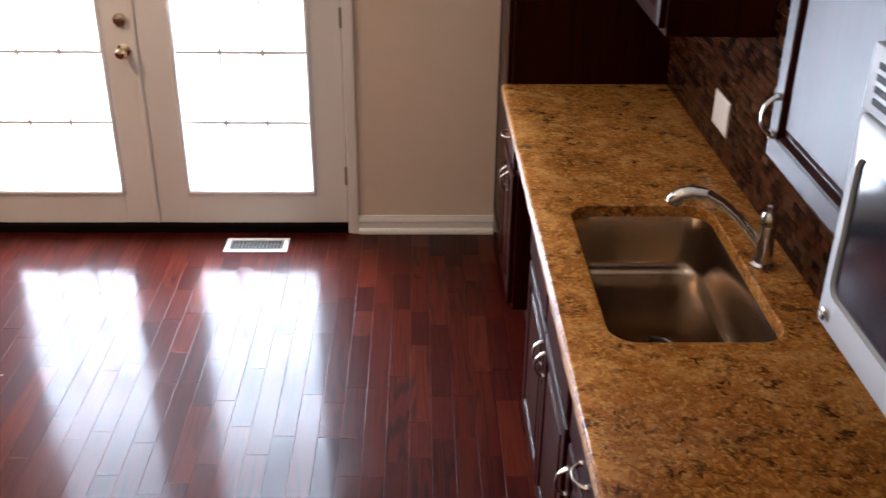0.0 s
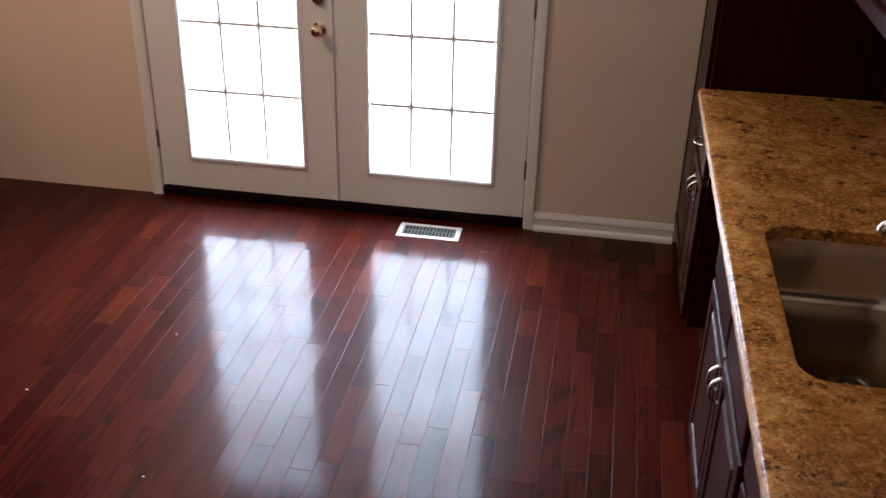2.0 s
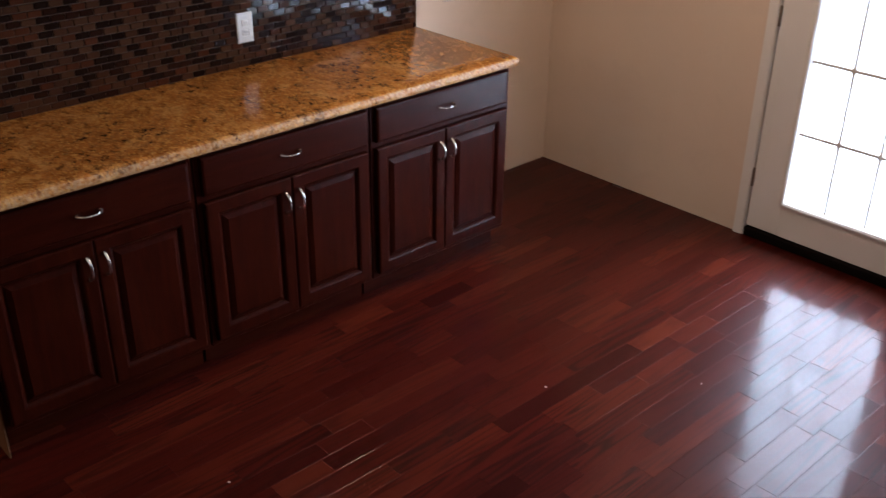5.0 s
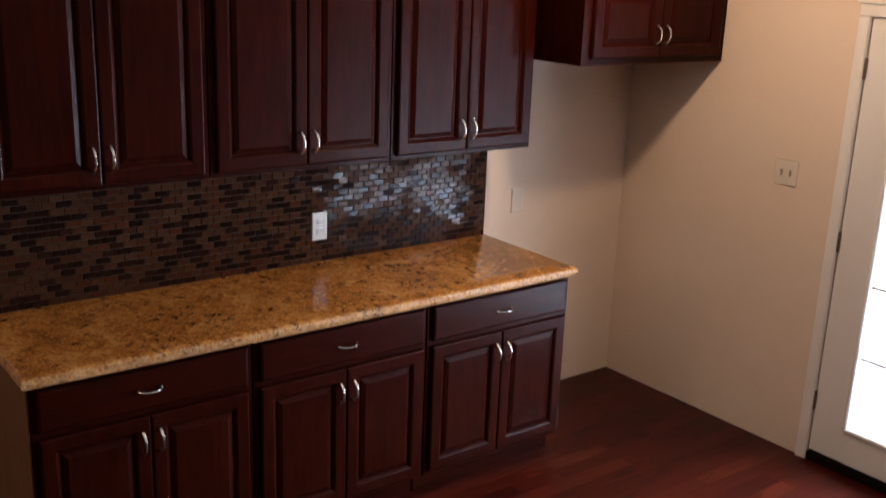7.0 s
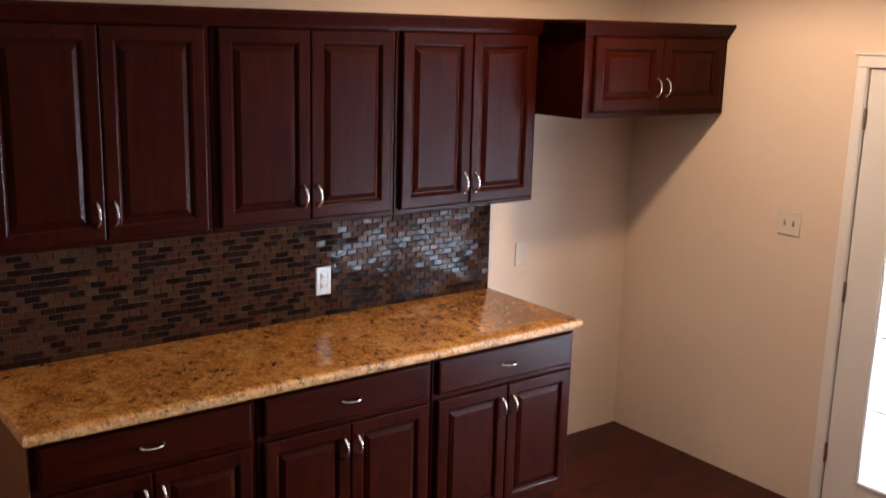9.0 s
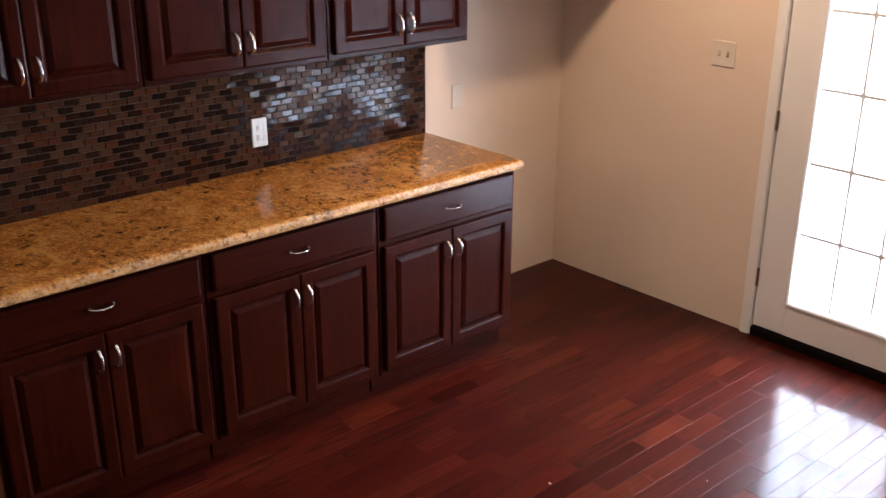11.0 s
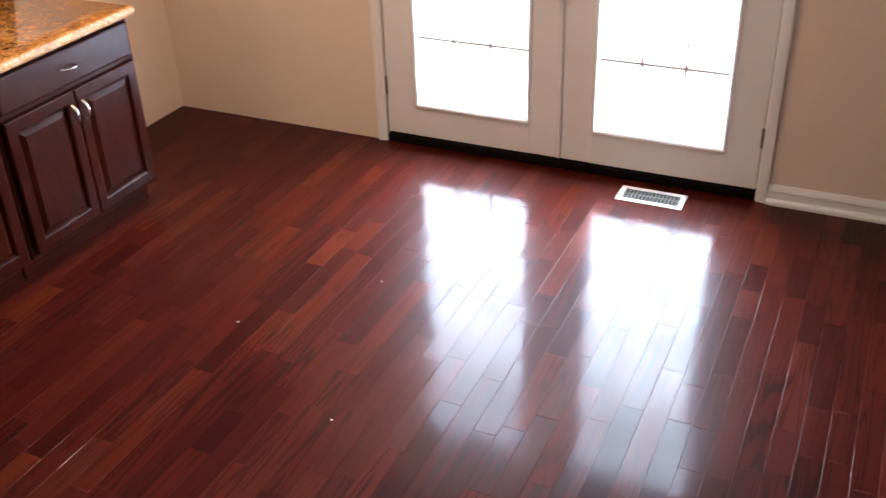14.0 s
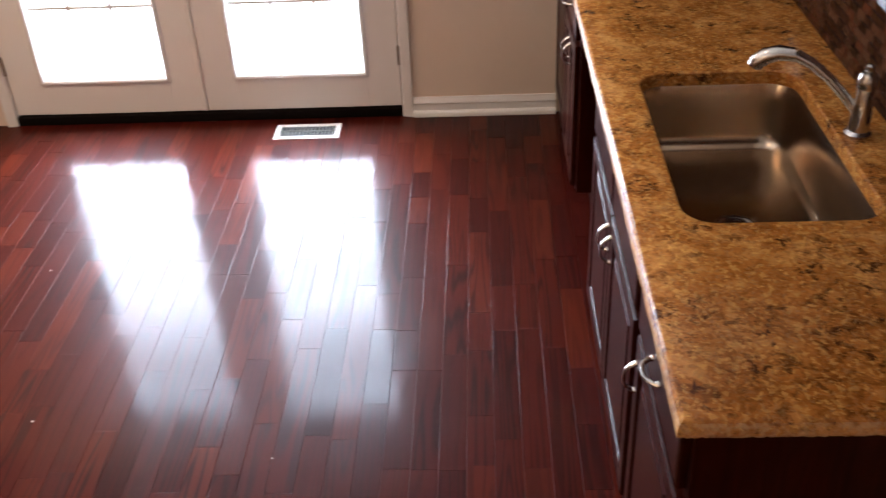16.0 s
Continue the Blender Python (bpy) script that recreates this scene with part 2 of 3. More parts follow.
def tile_mat():
    m, n, l, b = material("brown_glass_and_stone_mosaic", 0.15)
    b.inputs["Specular IOR Level"].default_value = 0.17
    info = n.new("ShaderNodeObjectInfo")
    geo = n.new("ShaderNodeNewGeometry")
    s = maths(n, l, "FRACT", maths(n, l, "ADD", info.outputs["Random"], geo.outputs["Random Per Island"]), 0.0)
    r = n.new("ShaderNodeValToRGB")
    r.color_ramp.interpolation = "CONSTANT"
    e = r.color_ramp.elements
    cols = [(0.0, (0.008, 0.0020, 0.0012)), (0.24, (0.018, 0.0042, 0.0020)), (0.40, (0.050, 0.0180, 0.0076)), (0.66, (0.062, 0.0240, 0.0105)), (0.88, (0.062, 0.0160, 0.0055))]
    e[0].position, e[0].color = cols[0][0], (*cols[0][1], 1)
    e[1].position, e[1].color = cols[1][0], (*cols[1][1], 1)
    for p, c in cols[2:]:
        k = e.new(p)
        k.color = (*c, 1)
    l.new(s, r.inputs[0])
    v = coords(n, l, (1, 1, 1))
    t = noise_tex(n, l, v, 45, 4)
    c = mix(n, l, r.outputs[0], (0.03, 0.018, 0.012), maths(n, l, "MULTIPLY", t.outputs[0], 0.4))
    l.new(c, b.inputs["Base Color"])
    matte = maths(n, l, "GREATER_THAN", s, 0.40)
    rr = n.new("ShaderNodeMapRange")
    rr.inputs[3].default_value, rr.inputs[4].default_value = 0.06, 0.09
    l.new(matte, rr.inputs[0])
    l.new(rr.outputs[0], b.inputs["Roughness"])
    sheen = n.new("ShaderNodeMapRange")
    sheen.inputs[3].default_value, sheen.inputs[4].default_value = 0.12, 0.07
    l.new(matte, sheen.inputs[0])
    l.new(sheen.outputs[0], b.inputs["Specular IOR Level"])
    bump(n, l, b, t.outputs[0], 0.20, 0.002)
    return m


TILE = tile_mat()

GLASS, gn, gl_, gb = material("clear_glass", 0.0)
gb.inputs["Transmission Weight"].default_value = 1.0
gb.inputs["IOR"].default_value = 1.45
gb.inputs["Base Color"].default_value = (0.96, 0.98, 0.98, 1)
LENS, ln, ll_, lb = material("lit_lamp_lens", 0.5)
lb.inputs["Emission Color"].default_value = (1.0, 0.8, 0.55, 1)
lb.inputs["Emission Strength"].default_value = 6.0
lb.inputs["Base Color"].default_value = (0.8, 0.8, 0.8, 1)

# ---- mesh helpers ----


def smooth(ob, angle=35):
    me = ob.data
    for p in me.polygons:
        p.use_smooth = True
    bm = bmesh.new()
    bm.from_mesh(me)
    for e in bm.edges:
        if len(e.link_faces) == 2 and e.calc_face_angle(0) > radians(angle):
            e.smooth = False
    bm.to_mesh(me)
    bm.free()


def part(name, bm, mat, parent=None, label="", soft=True, angle=35):
    me = bpy.data.meshes.new(name)
    bmesh.ops.recalc_face_normals(bm, faces=bm.faces)
    bm.to_mesh(me)
    bm.free()
    me.materials.append(mat)
    ob = new(name, me)
    if soft:
        smooth(ob, angle)
    if parent is not None:
        ob.parent = parent
    if label:
        tagged(ob, label)
    return ob


def thing(name, m, label, category, group="", kind=""):
    ob = new(name)
    ob.empty_display_size = 0.05
    ob.matrix_world = m
    return tagged(ob, label, category, group, kind)


def add_box(bm, x0, x1, y0, y1, z0, z1, bevel=0.0, seg=1):
    ge = bmesh.ops.create_cube(bm, size=1.0)
    vs = ge["verts"]
    bmesh.ops.scale(bm, vec=(x1 - x0, y1 - y0, z1 - z0), verts=vs)
    bmesh.ops.translate(bm, vec=((x0 + x1) / 2, (y0 + y1) / 2, (z0 + z1) / 2), verts=vs)
    if bevel:
        es = list({e for v in vs for e in v.link_edges})
        bmesh.ops.bevel(bm, geom=es, offset=bevel, segments=seg, affect="EDGES", profile=0.5)


def box(x0, x1, y0, y1, z0, z1, bevel=0.0, seg=1):
    bm = bmesh.new()
    add_box(bm, x0, x1, y0, y1, z0, z1, bevel, seg)
    return bm


def rings(loops, close_start=True, close_end=True):
    """Skin over closed loops of equal length."""
    bm = bmesh.new()
    vs = [[bm.verts.new(p) for p in lp] for lp in loops]
    k = len(vs[0])
    for a, b in zip(vs, vs[1:]):
        for i in range(k):
            bm.faces.new((a[i], a[(i + 1) % k], b[(i + 1) % k], b[i]))
    if close_start:
        bm.faces.new(vs[0])
    if close_end:
        bm.faces.new(vs[-1])
    return bm


def tube(points, radii, sides=10, flat=1.0):
    pts = [Vector(p) for p in points]
    loops = []
    up = Vector((0, 0, 1))
    for i, p in enumerate(pts):
        d = (pts[min(i + 1, len(pts) - 1)] - pts[max(i - 1, 0)]).normalized()
        s = d.cross(up)
        if s.length < 0.05:
            s = d.cross(Vector((1, 0, 0)))
        s.normalize()
        u = s.cross(d).normalized()
        up = u
        r = radii[i] if isinstance(radii, (list, tuple)) else radii
        loops.append([p + s * (r * math.cos(a)) + u * (r * flat * math.sin(a)) for a in [2 * math.pi * j / sides for j in range(sides)]])
    return rings(loops)


def lathe(profile, sides=24, axis="Z"):
    loops = []
    for r, h in profile:
        lp = []
        for j in range(sides):
            a = 2 * math.pi * j / sides
            c, s = r * math.cos(a), r * math.sin(a)
            lp.append({"Z": (c, s, h), "Y": (c, h, s), "X": (h, c, s)}[axis])
        loops.append(lp)
    return rings(loops)


def rect(x0, x1, z0, z1, y):
    return [(x0, y, z0), (x1, y, z0), (x1, y, z1), (x0, y, z1)]


def inset_rings(w0, w1, z0, z1, steps):
    return [rect(w0 + d, w1 - d, z0 + d, z1 - d, y) for d, y in steps]


def bow_handle(parent, x, z, upright=True, length=0.080, y=-0.021):
    """An arched pull with flattened flared ends, its feet on the plane y."""
    pts, rad = [], []
    for i in range(13):
        s = -1 + i / 6
        a = s * length / 2
        out = 0.026 * (1 - abs(s) ** 3.0) + 0.002
        pts.append((x, y - out, z + a) if upright else (x + a, y - out, z))
        rad.append(0.0048 + 0.0022 * abs(s) ** 2)
    h = part("handle", tube(pts, rad, 8, 0.75), NICKEL, parent, "arched brushed nickel pull")
    for s in (-1, 1):
        a = s * length / 2
        px, pz = (x, z + a * 0.96) if upright else (x + a * 0.96, z)
        bm = lathe([(0.0075, y + 0.0005), (0.0075, y - 0.004), (0.005, y - 0.008)], 10, "Y")
        bmesh.ops.translate(bm, vec=(px, 0, pz), verts=bm.verts)
        part("foot", bm, NICKEL, h)
    return h


def panel_door(parent, x0, x1, z0, z1, handle=None, name="door", rail=0.058):
    """A raised-panel door; its back lies on y = 0 and its face on y = -0.021."""
    f = -0.021
    loops = inset_rings(x0, x1, z0, z1, [(0.0, 0.0), (0.0, f + 0.006), (0.0025, f + 0.002), (0.007, f), (rail - 0.012, f), (rail - 0.006, f + 0.003), (rail, f + 0.009), (rail + 0.002, f + 0.012)])
    door = part(name, rings(loops, True, False), CHERRY, parent, angle=12)
    loops = inset_rings(x0, x1, z0, z1, [(rail + 0.0005, f + 0.0125), (rail + 0.007, f + 0.012), (rail + 0.009, f + 0.0095), (rail + 0.024, f + 0.0025), (rail + 0.026, f + 0.0015)])
    part("raised_panel", rings(loops, False, True), CHERRY, door, angle=5)
    if handle:
        bow_handle(door, *handle)
    return door


def drawer_front(parent, x0, x1, z0, z1, handle=True):
    f = -0.021
    loops = inset_rings(x0, x1, z0, z1, [(0.0, 0.0), (0.0, f + 0.007), (0.003, f + 0.0025), (0.010, f)])
    d = part("drawer_front", rings(loops), CHERRY_H, parent, angle=12)
    if handle:
        bow_handle(d, (x0 + x1) / 2, (z0 + z1) / 2, False)
    return d


GAP = 0.0025


def base_cabinet(m, w, label, group, drawer=True, doors=2, pull="inner", side=0.024, depth=0.60):
    c = thing("base_cabinet", m, label, "cabinet", group)
    part("body", box(0.003, w - 0.003, 0.0, depth, 0.105, 0.874, 0.002), CHERRY, c)
    part("toe_kick", box(0.006, w - 0.006, 0.07, 0.085, 0.0, 0.104), CHERRY_H, c, "recessed dark toe board")
    top = 0.688
    x0, x1 = side, w - side
    drawer_front(c, x0, x1, 0.712, 0.856, drawer)
    if doors == 2:
        mid = w / 2
        panel_door(c, x0, mid - GAP / 2, 0.128, top, (mid - 0.030, top - 0.095))
        panel_door(c, mid + GAP / 2, x1, 0.128, top, (mid + 0.030, top - 0.095))
    else:
        panel_door(c, x0, x1, 0.128, top, (x0 + 0.03 if pull == "start" else x1 - 0.03, top - 0.095))
    return c


def wall_cabinet(m, w, z0, z1, depth, label, group, doors=2, pull="start", side=0.024, low=0.02, handle_up=0.09, rail=0.058):
    c = thing("wall_cabinet", m, label, "cabinet", group)
    part("body", box(0.002, w - 0.002, 0.0, depth, z0, z1, 0.002), CHERRY, c)
    x0, x1, a, b = side, w - side, z0 + low, z1 - 0.025
    if doors == 2:
        mid = w / 2
        panel_door(c, x0, mid - GAP / 2, a, b, (mid - 0.030, a + handle_up), rail=rail)
        panel_door(c, mid + GAP / 2, x1, a, b, (mid + 0.030, a + handle_up), rail=rail)
    else:
        panel_door(c, x0, x1, a, b, (x0 + 0.03 if pull == "start" else x1 - 0.03, a + handle_up), rail=rail)
    return c


# ---- the room ----
XR, YB, ZC = 4.50, -9.5, 2.575
D0, D1, DT = 1.286, 3.148, 2.047


def wall(name, bm, label):
    return tagged(part(name, bm, WALL, soft=False), label, "wall", kind="structure")


wall("wall_west", box(-0.12, 0, YB, 0.12, 0, ZC), "beige painted plain wall behind the kitchen cabinets")
wall("wall_east", box(XR, XR + 0.12, YB, 0.12, 0, ZC), "beige painted wall behind the sink counter")
# unseen back wall, set far south to weaken bounced light
wall("wall_south", box(0, XR, YB - 0.12, YB, 0, ZC), "unseen beige painted plain wall closing the room")
bm = bmesh.new()
for y in (0.0, 0.12):
    P = [bm.verts.new((x, y, z)) for x, z in [(0, 0), (D0, 0), (D0, DT), (D1, DT), (D1, 0), (XR, 0), (XR, ZC), (D1, ZC), (D0, ZC), (0, ZC)]]
    for idx in ((0, 1, 2, 8, 9), (2, 3, 7, 8), (3, 4, 5, 6, 7)):
        bm.faces.new([P[i] for i in idx])
bm.verts.ensure_lookup_table()
for a, b in ((1, 2), (2, 3), (3, 4), (0, 1), (4, 5), (5, 6), (6, 7), (7, 8), (8, 9), (9, 0)):
    bm.faces.new((bm.verts[a], bm.verts[b], bm.verts[b + 10], bm.verts[a + 10]))
wall("wall_north", bm, "beige painted wall round the french doors")
tagged(part("ceiling", box(-0.12, XR + 0.12, YB - 0.12, 0.12, ZC, ZC + 0.1), CEIL, soft=False), "pale flat painted ceiling", "ceiling", kind="structure")
tagged(part("ground", box(-60, 60, 0.125, 120, -0.35, -0.12), paint("outdoor_concrete", (0.5, 0.5, 0.48), 0.9, 0.1, 40, 0.2), soft=False), "pale outdoor ground beyond the doors", "ground", kind="structure")

# ---- trim and french doors ----


def casing():
    c = tagged(new("door_frame_1"), "white painted casing and jambs round french doors", "door frame", kind="structure")
    prof = [(0.0, -0.004), (0.006, -0.012), (0.040, -0.018), (0.050, -0.016), (0.050, 0.0)]

    def strip(name, x_in, sign, z1):
        loops = []
        for z in (0.0, z1):
            loops.append([(x_in + sign * d, y, z) for d, y in prof] + [(x_in, 0.0, z)])
        part(name, rings(loops), WHITE, c)

    strip("side_casing", 1.303, -1, 2.035)
    strip("side_casing", 3.131, 1, 2.035)
    part("head_casing", box(1.253, 3.181, -0.018, 0.0, 2.0355, 2.085, 0.003), WHITE, c)
    part("head_cap", box(1.240, 3.194, -0.028, 0.0, 2.0855, 2.099, 0.003), WHITE, c)
    part("jamb", box(D0 + 0.001, 1.303, 0.001, 0.119, 0.0, DT - 0.002), WHITE, c)
    part("jamb", box(3.131, D1 - 0.001, 0.001, 0.119, 0.0, DT - 0.002), WHITE, c)
    part("head_jamb", box(1.3035, 3.1305, 0.001, 0.119, 2.033, DT - 0.002), WHITE, c)
    # dark sill, its near-black colour also holds the shadow below the doors
    sill = paint("bronze_sill_with_shade", (0.005, 0.003, 0.0025), 0.95, 0.1, 90, 0.05)
    sill.node_tree.nodes["Principled BSDF"].inputs["Specular IOR Level"].default_value = 0.08
    part("threshold", box(1.3035, 3.1305, -0.012, 0.119, 0.0, 0.043, 0.006, 2), sill, c, "dark door sill with the shadow under the doors in its colour")
    return c


casing()


def hinge(parent, x, z, y=-0.004):
    bm = lathe([(0.006, z - 0.045), (0.0065, z - 0.043), (0.0065, z + 0.043), (0.006, z + 0.045)], 10)
    bmesh.ops.translate(bm, vec=(x, y, 0), verts=bm.verts)
    part("hinge", bm, HINGE, parent, "dull metal butt hinge")


def french_door(name, x0, x1, g0, g1, hinge_x, label):
    d = tagged(new(name), label, "door", kind="structure")
    z0, z1, b, t = 0.050, 2.029, 0.224, 1.896
    bm = bmesh.new()
    add_box(bm, x0, g0 - 0.012, 0.004, 0.046, z0, z1, 0.002)
    add_box(bm, g1 + 0.012, x1, 0.004, 0.046, z0, z1, 0.002)
    add_box(bm, g0 - 0.012, g1 + 0.012, 0.004, 0.046, z0, b - 0.012)
    add_box(bm, g0 - 0.012, g1 + 0.012, 0.004, 0.046, t + 0.012, z1)
    part("door_leaf", bm, WHITE, d)
    loops = [rect(g0 - e, g1 + e, b - e, t + e, y) for e, y in ((0.024, 0.003), (0.022, -0.004), (0.012, -0.008), (0.003, -0.003), (0.0, 0.006), (0.0, 0.04))]
    part("glazing_bead", rings(loops, False, False), WHITE, d, "raised white bead round the glass")
    w, h = (g1 - g0) / 3, (t - b) / 5
    for i in (1, 2):
        part("muntin", box(g0 + w * i - 0.0055, g0 + w * i + 0.0055, 0.018, 0.030, b, t, 0.002), WHITE, d)
    for i in range(1, 5):
        part("muntin", box(g0, g1, 0.0175, 0.0305, b + h * i - 0.0065, b + h * i + 0.0065, 0.002), WHITE, d)
    for i in (1, 2):
        for j in range(1, 5):
            cx, cz = g0 + w * i, b + h * j
            part("muntin_joint", box(cx - 0.010, cx + 0.010, 0.0165, 0.0315, cz - 0.016, cz + 0.016, 0.004), WHITE, d)
    pane = part("pane", box(g0 + 0.0005, g1 - 0.0005, 0.034, 0.038, b + 0.0005, t - 0.0005), GLASS, d, "clear glass", soft=False)
    pane.visible_shadow = False
    for z in (0.30, 1.06, 1.82):
        hinge(d, hinge_x, z)
    return d


DL = french_door("door_1", 1.307, 2.208, 1.482, 2.047, 1.3070, "white french door with fifteen lites and brass knob")
DR = french_door("door_2", 2.216, 3.127, 2.384, 2.961, 3.1275, "white french door with fifteen lites, shut beside its pair")
part("astragal", box(2.200, 2.220, -0.006, 0.0035, 0.052, 2.027, 0.003), WHITE, DR)
bm = lathe([(0.030, 0.003), (0.031, -0.002), (0.024, -0.006), (0.012, -0.009), (0.010, -0.028), (0.019, -0.033), (0.0265, -0.044), (0.0265, -0.055), (0.020, -0.066), (0.008, -0.070)], 24, "Y")
bmesh.ops.translate(bm, vec=(2.155, 0, 0.906), verts=bm.verts)
part("door_knob", bm, BRASS, DL, "round polished brass knob")
bm = lathe([(0.030, 0.003), (0.030, -0.004), (0.026, -0.012), (0.020, -0.014), (0.006, -0.015)], 24, "Y")
bmesh.ops.translate(bm, vec=(2.155, 0, 1.045), verts=bm.verts)
bolt = part("deadbolt", bm, BOLT, DL, "round brass deadbolt")
part("thumb_turn", box(2.151, 2.159, -0.030, -0.013, 1.031, 1.059, 0.003, 2), BOLT, bolt)

prof = [(0, 0), (-0.028, 0), (-0.028, 0.010), (-0.025, 0.019), (-0.018, 0.026), (-0.012, 0.028), (-0.012, 0.058), (-0.015, 0.062), (-0.014, 0.070), (-0.008, 0.080), (-0.005, 0.092), (0, 0.092)]
loops = [[(x, y, z) for y, z in prof] for x in (3.1815, 3.838)]
tagged(part("baseboard", rings(loops), WHITE), "white moulded baseboard with shoe below beige wall", "baseboard", kind="structure")

# ---- cabinets on the west wall ----
BX = 0.612
LEFT = [(-3.282, 0.768, -3.305, 0.780), (-2.514, 0.768, -2.525, 0.783), (-1.746, 0.779, -1.742, 0.757)]
GB = "base cabinets under the long counter"
GU = "wall cabinets over the long counter"
for y, w, y2, w2 in LEFT:
    base_cabinet(pose(BX, y, 0, 0, 0, 90), w, "dark cherry base cabinet, one drawer over two raised-panel doors", GB)
    wall_cabinet(pose(0.316, y2, 0, 0, 0, 90), w2, 1.400, 2.158, 0.314, "dark cherry wall cabinet with two tall raised-panel doors", GU)
end_run = bpy.data.objects["base_cabinet"]
# end panel in a lighter brown than the rest of the cabinet
part("end_panel", box(-0.0025, 0.0025, 0.001, 0.598, 0.002, 0.873, 0.001), wood("mid_brown_wood", (0.10, 0.040, 0.018), (0.19, 0.085, 0.042), 0.45), end_run, "lighter brown end panel")
wall_cabinet(pose(0.567, -0.950, 0, 0, 0, 90), 0.947, 1.784, 2.158, 0.565, "short deep dark cherry cabinet over refrigerator gap", GU, side=0.05, low=0.03, handle_up=0.10, rail=0.06)


def crown(name, loops_path, label):
    """Sweeps a crown profile along a path of (x, y, outward x, outward y)."""
    prof = [(0.0, 2.136), (0.006, 2.136), (0.010, 2.148), (0.022, 2.162), (0.034, 2.181), (0.040, 2.189), (0.040, 2.201), (0.0, 2.201)]
    loops = [[(x + d * ox, y + d * oy, z) for d, z in prof] for x, y, ox, oy in loops_path]
    return tagged(part(name, rings(loops), CHERRY_H), label, "crown molding", "crown moldings")


crown("crown_molding", [(0.3165, -3.305, 1, 0), (0.3165, -0.9512, 1, 0)], "dark cherry crown molding along tops of cabinets")
crown("crown_molding", [(0.3575, -0.9505, 0, -1), (0.5675, -0.9505, 1, -1), (0.5675, -0.0025, 1, 0)], "dark cherry crown molding round refrigerator cabinet")


def counter(name, x0, x1, y0, y1, hole, rounded, label):
    """A slab with rounded top edges; hole is (x0, x1, y0, y1, radius) or None. rounded: insets for west, east, south, north."""
    K = 14
    z1, z0 = 0.914, 0.876

    def outer(dw, z, K=K, wobble=None):
        a, b, c, d = x0 + dw * rounded[0], x1 - dw * rounded[1], y0 + dw * rounded[2], y1 - dw * rounded[3]
        out = []
        for p, q in (((a, c), (b, c)), ((b, c), (b, d)), ((b, d), (a, d)), ((a, d), (a, c))):
            for i in range(K):
                s = i / K
                j = wobble.uniform(-0.0008, 0.0008) if wobble else 0.0
                out.append((p[0] + (q[0] - p[0]) * s + j, p[1] + (q[1] - p[1]) * s + j, z + j))
        return out

    def inner(z, grow=0.0):
        a, b, c, d, r = hole[0] - grow, hole[1] + grow, hole[2] - grow, hole[3] + grow, hole[4]
        out = []
        for (cx, cy, st) in ((a + r, c + r, 180), (b - r, c + r, 270), (b - r, d - r, 0), (a + r, d - r, 90)):
            for i in range(K):
                if i < K // 2:
                    an = radians(st + 45 + 45 * i / (K // 2 - 1))
                    out.append((cx + r * math.cos(an), cy + r * math.sin(an), z))
                else:
                    out.append(None)
        # the second half of each side: straight part and the first half of the next corner
        for k, (cx, cy, st) in enumerate(((b - r, c + r, 270), (b - r, d - r, 0), (a + r, d - r, 90), (a + r, c + r, 180))):
            for i in range(K // 2, K):
                an = radians(st + 45 * (i - K // 2) / (K // 2))
                out[k * K + i] = (cx + r * math.cos(an), cy + r * math.sin(an), z)
        return out

    prof = [(0.016, z0), (0.004, z0), (0.0, z0 + 0.006), (0.0, z1 - 0.014), (0.004, z1 - 0.005), (0.012, z1)]
    loops = [outer(d, z) for d, z in prof]
    if hole:
        loops += [inner(z1), inner(z1 - 0.003, -0.003), inner(z0, -0.003)]
        bm = rings(loops, False, False)
        vs = list(bm.verts)
        m = 4 * K
        for i in range(m):
            bm.faces.new((vs[i], vs[(i + 1) % m], vs[len(vs) - m + (i + 1) % m], vs[len(vs) - m + i]))
    else:
        bm = rings(loops)
    top = tagged(new(name), label, "countertop")
    part("slab", bm, GRANITE, top)
    rnd = random.Random(8)
    band = [outer(d, z, 110, rnd) for d, z in ((0.004, z0 - 0.0012), (-0.0014, z0 + 0.006), (-0.0018, z0 + 0.016), (-0.0014, z1 - 0.014), (0.002, z1 - 0.006))]
    part("edge_band", rings(band, False, False), GRANITE_EDGE, top, "paler speckled granite edge")
    return top


counter("countertop", 0.0005, 0.648, -3.300, -0.951, None, (0, 1, 1, 1), "polished golden brown granite countertop on dark cabinets")

# ---- cabinets on the east wall ----
RX = 3.851
GR = "base cabinets under the sink counter"
base_cabinet(pose(RX, -0.482, 0, 0, 0, -90), 0.444, "narrow dark cherry base cabinet with drawer and doors", GR, depth=0.64)
SINK_X0, SINK_X1, SINK_Y0, SINK_Y1 = 3.926, 4.358, -2.413, -1.646


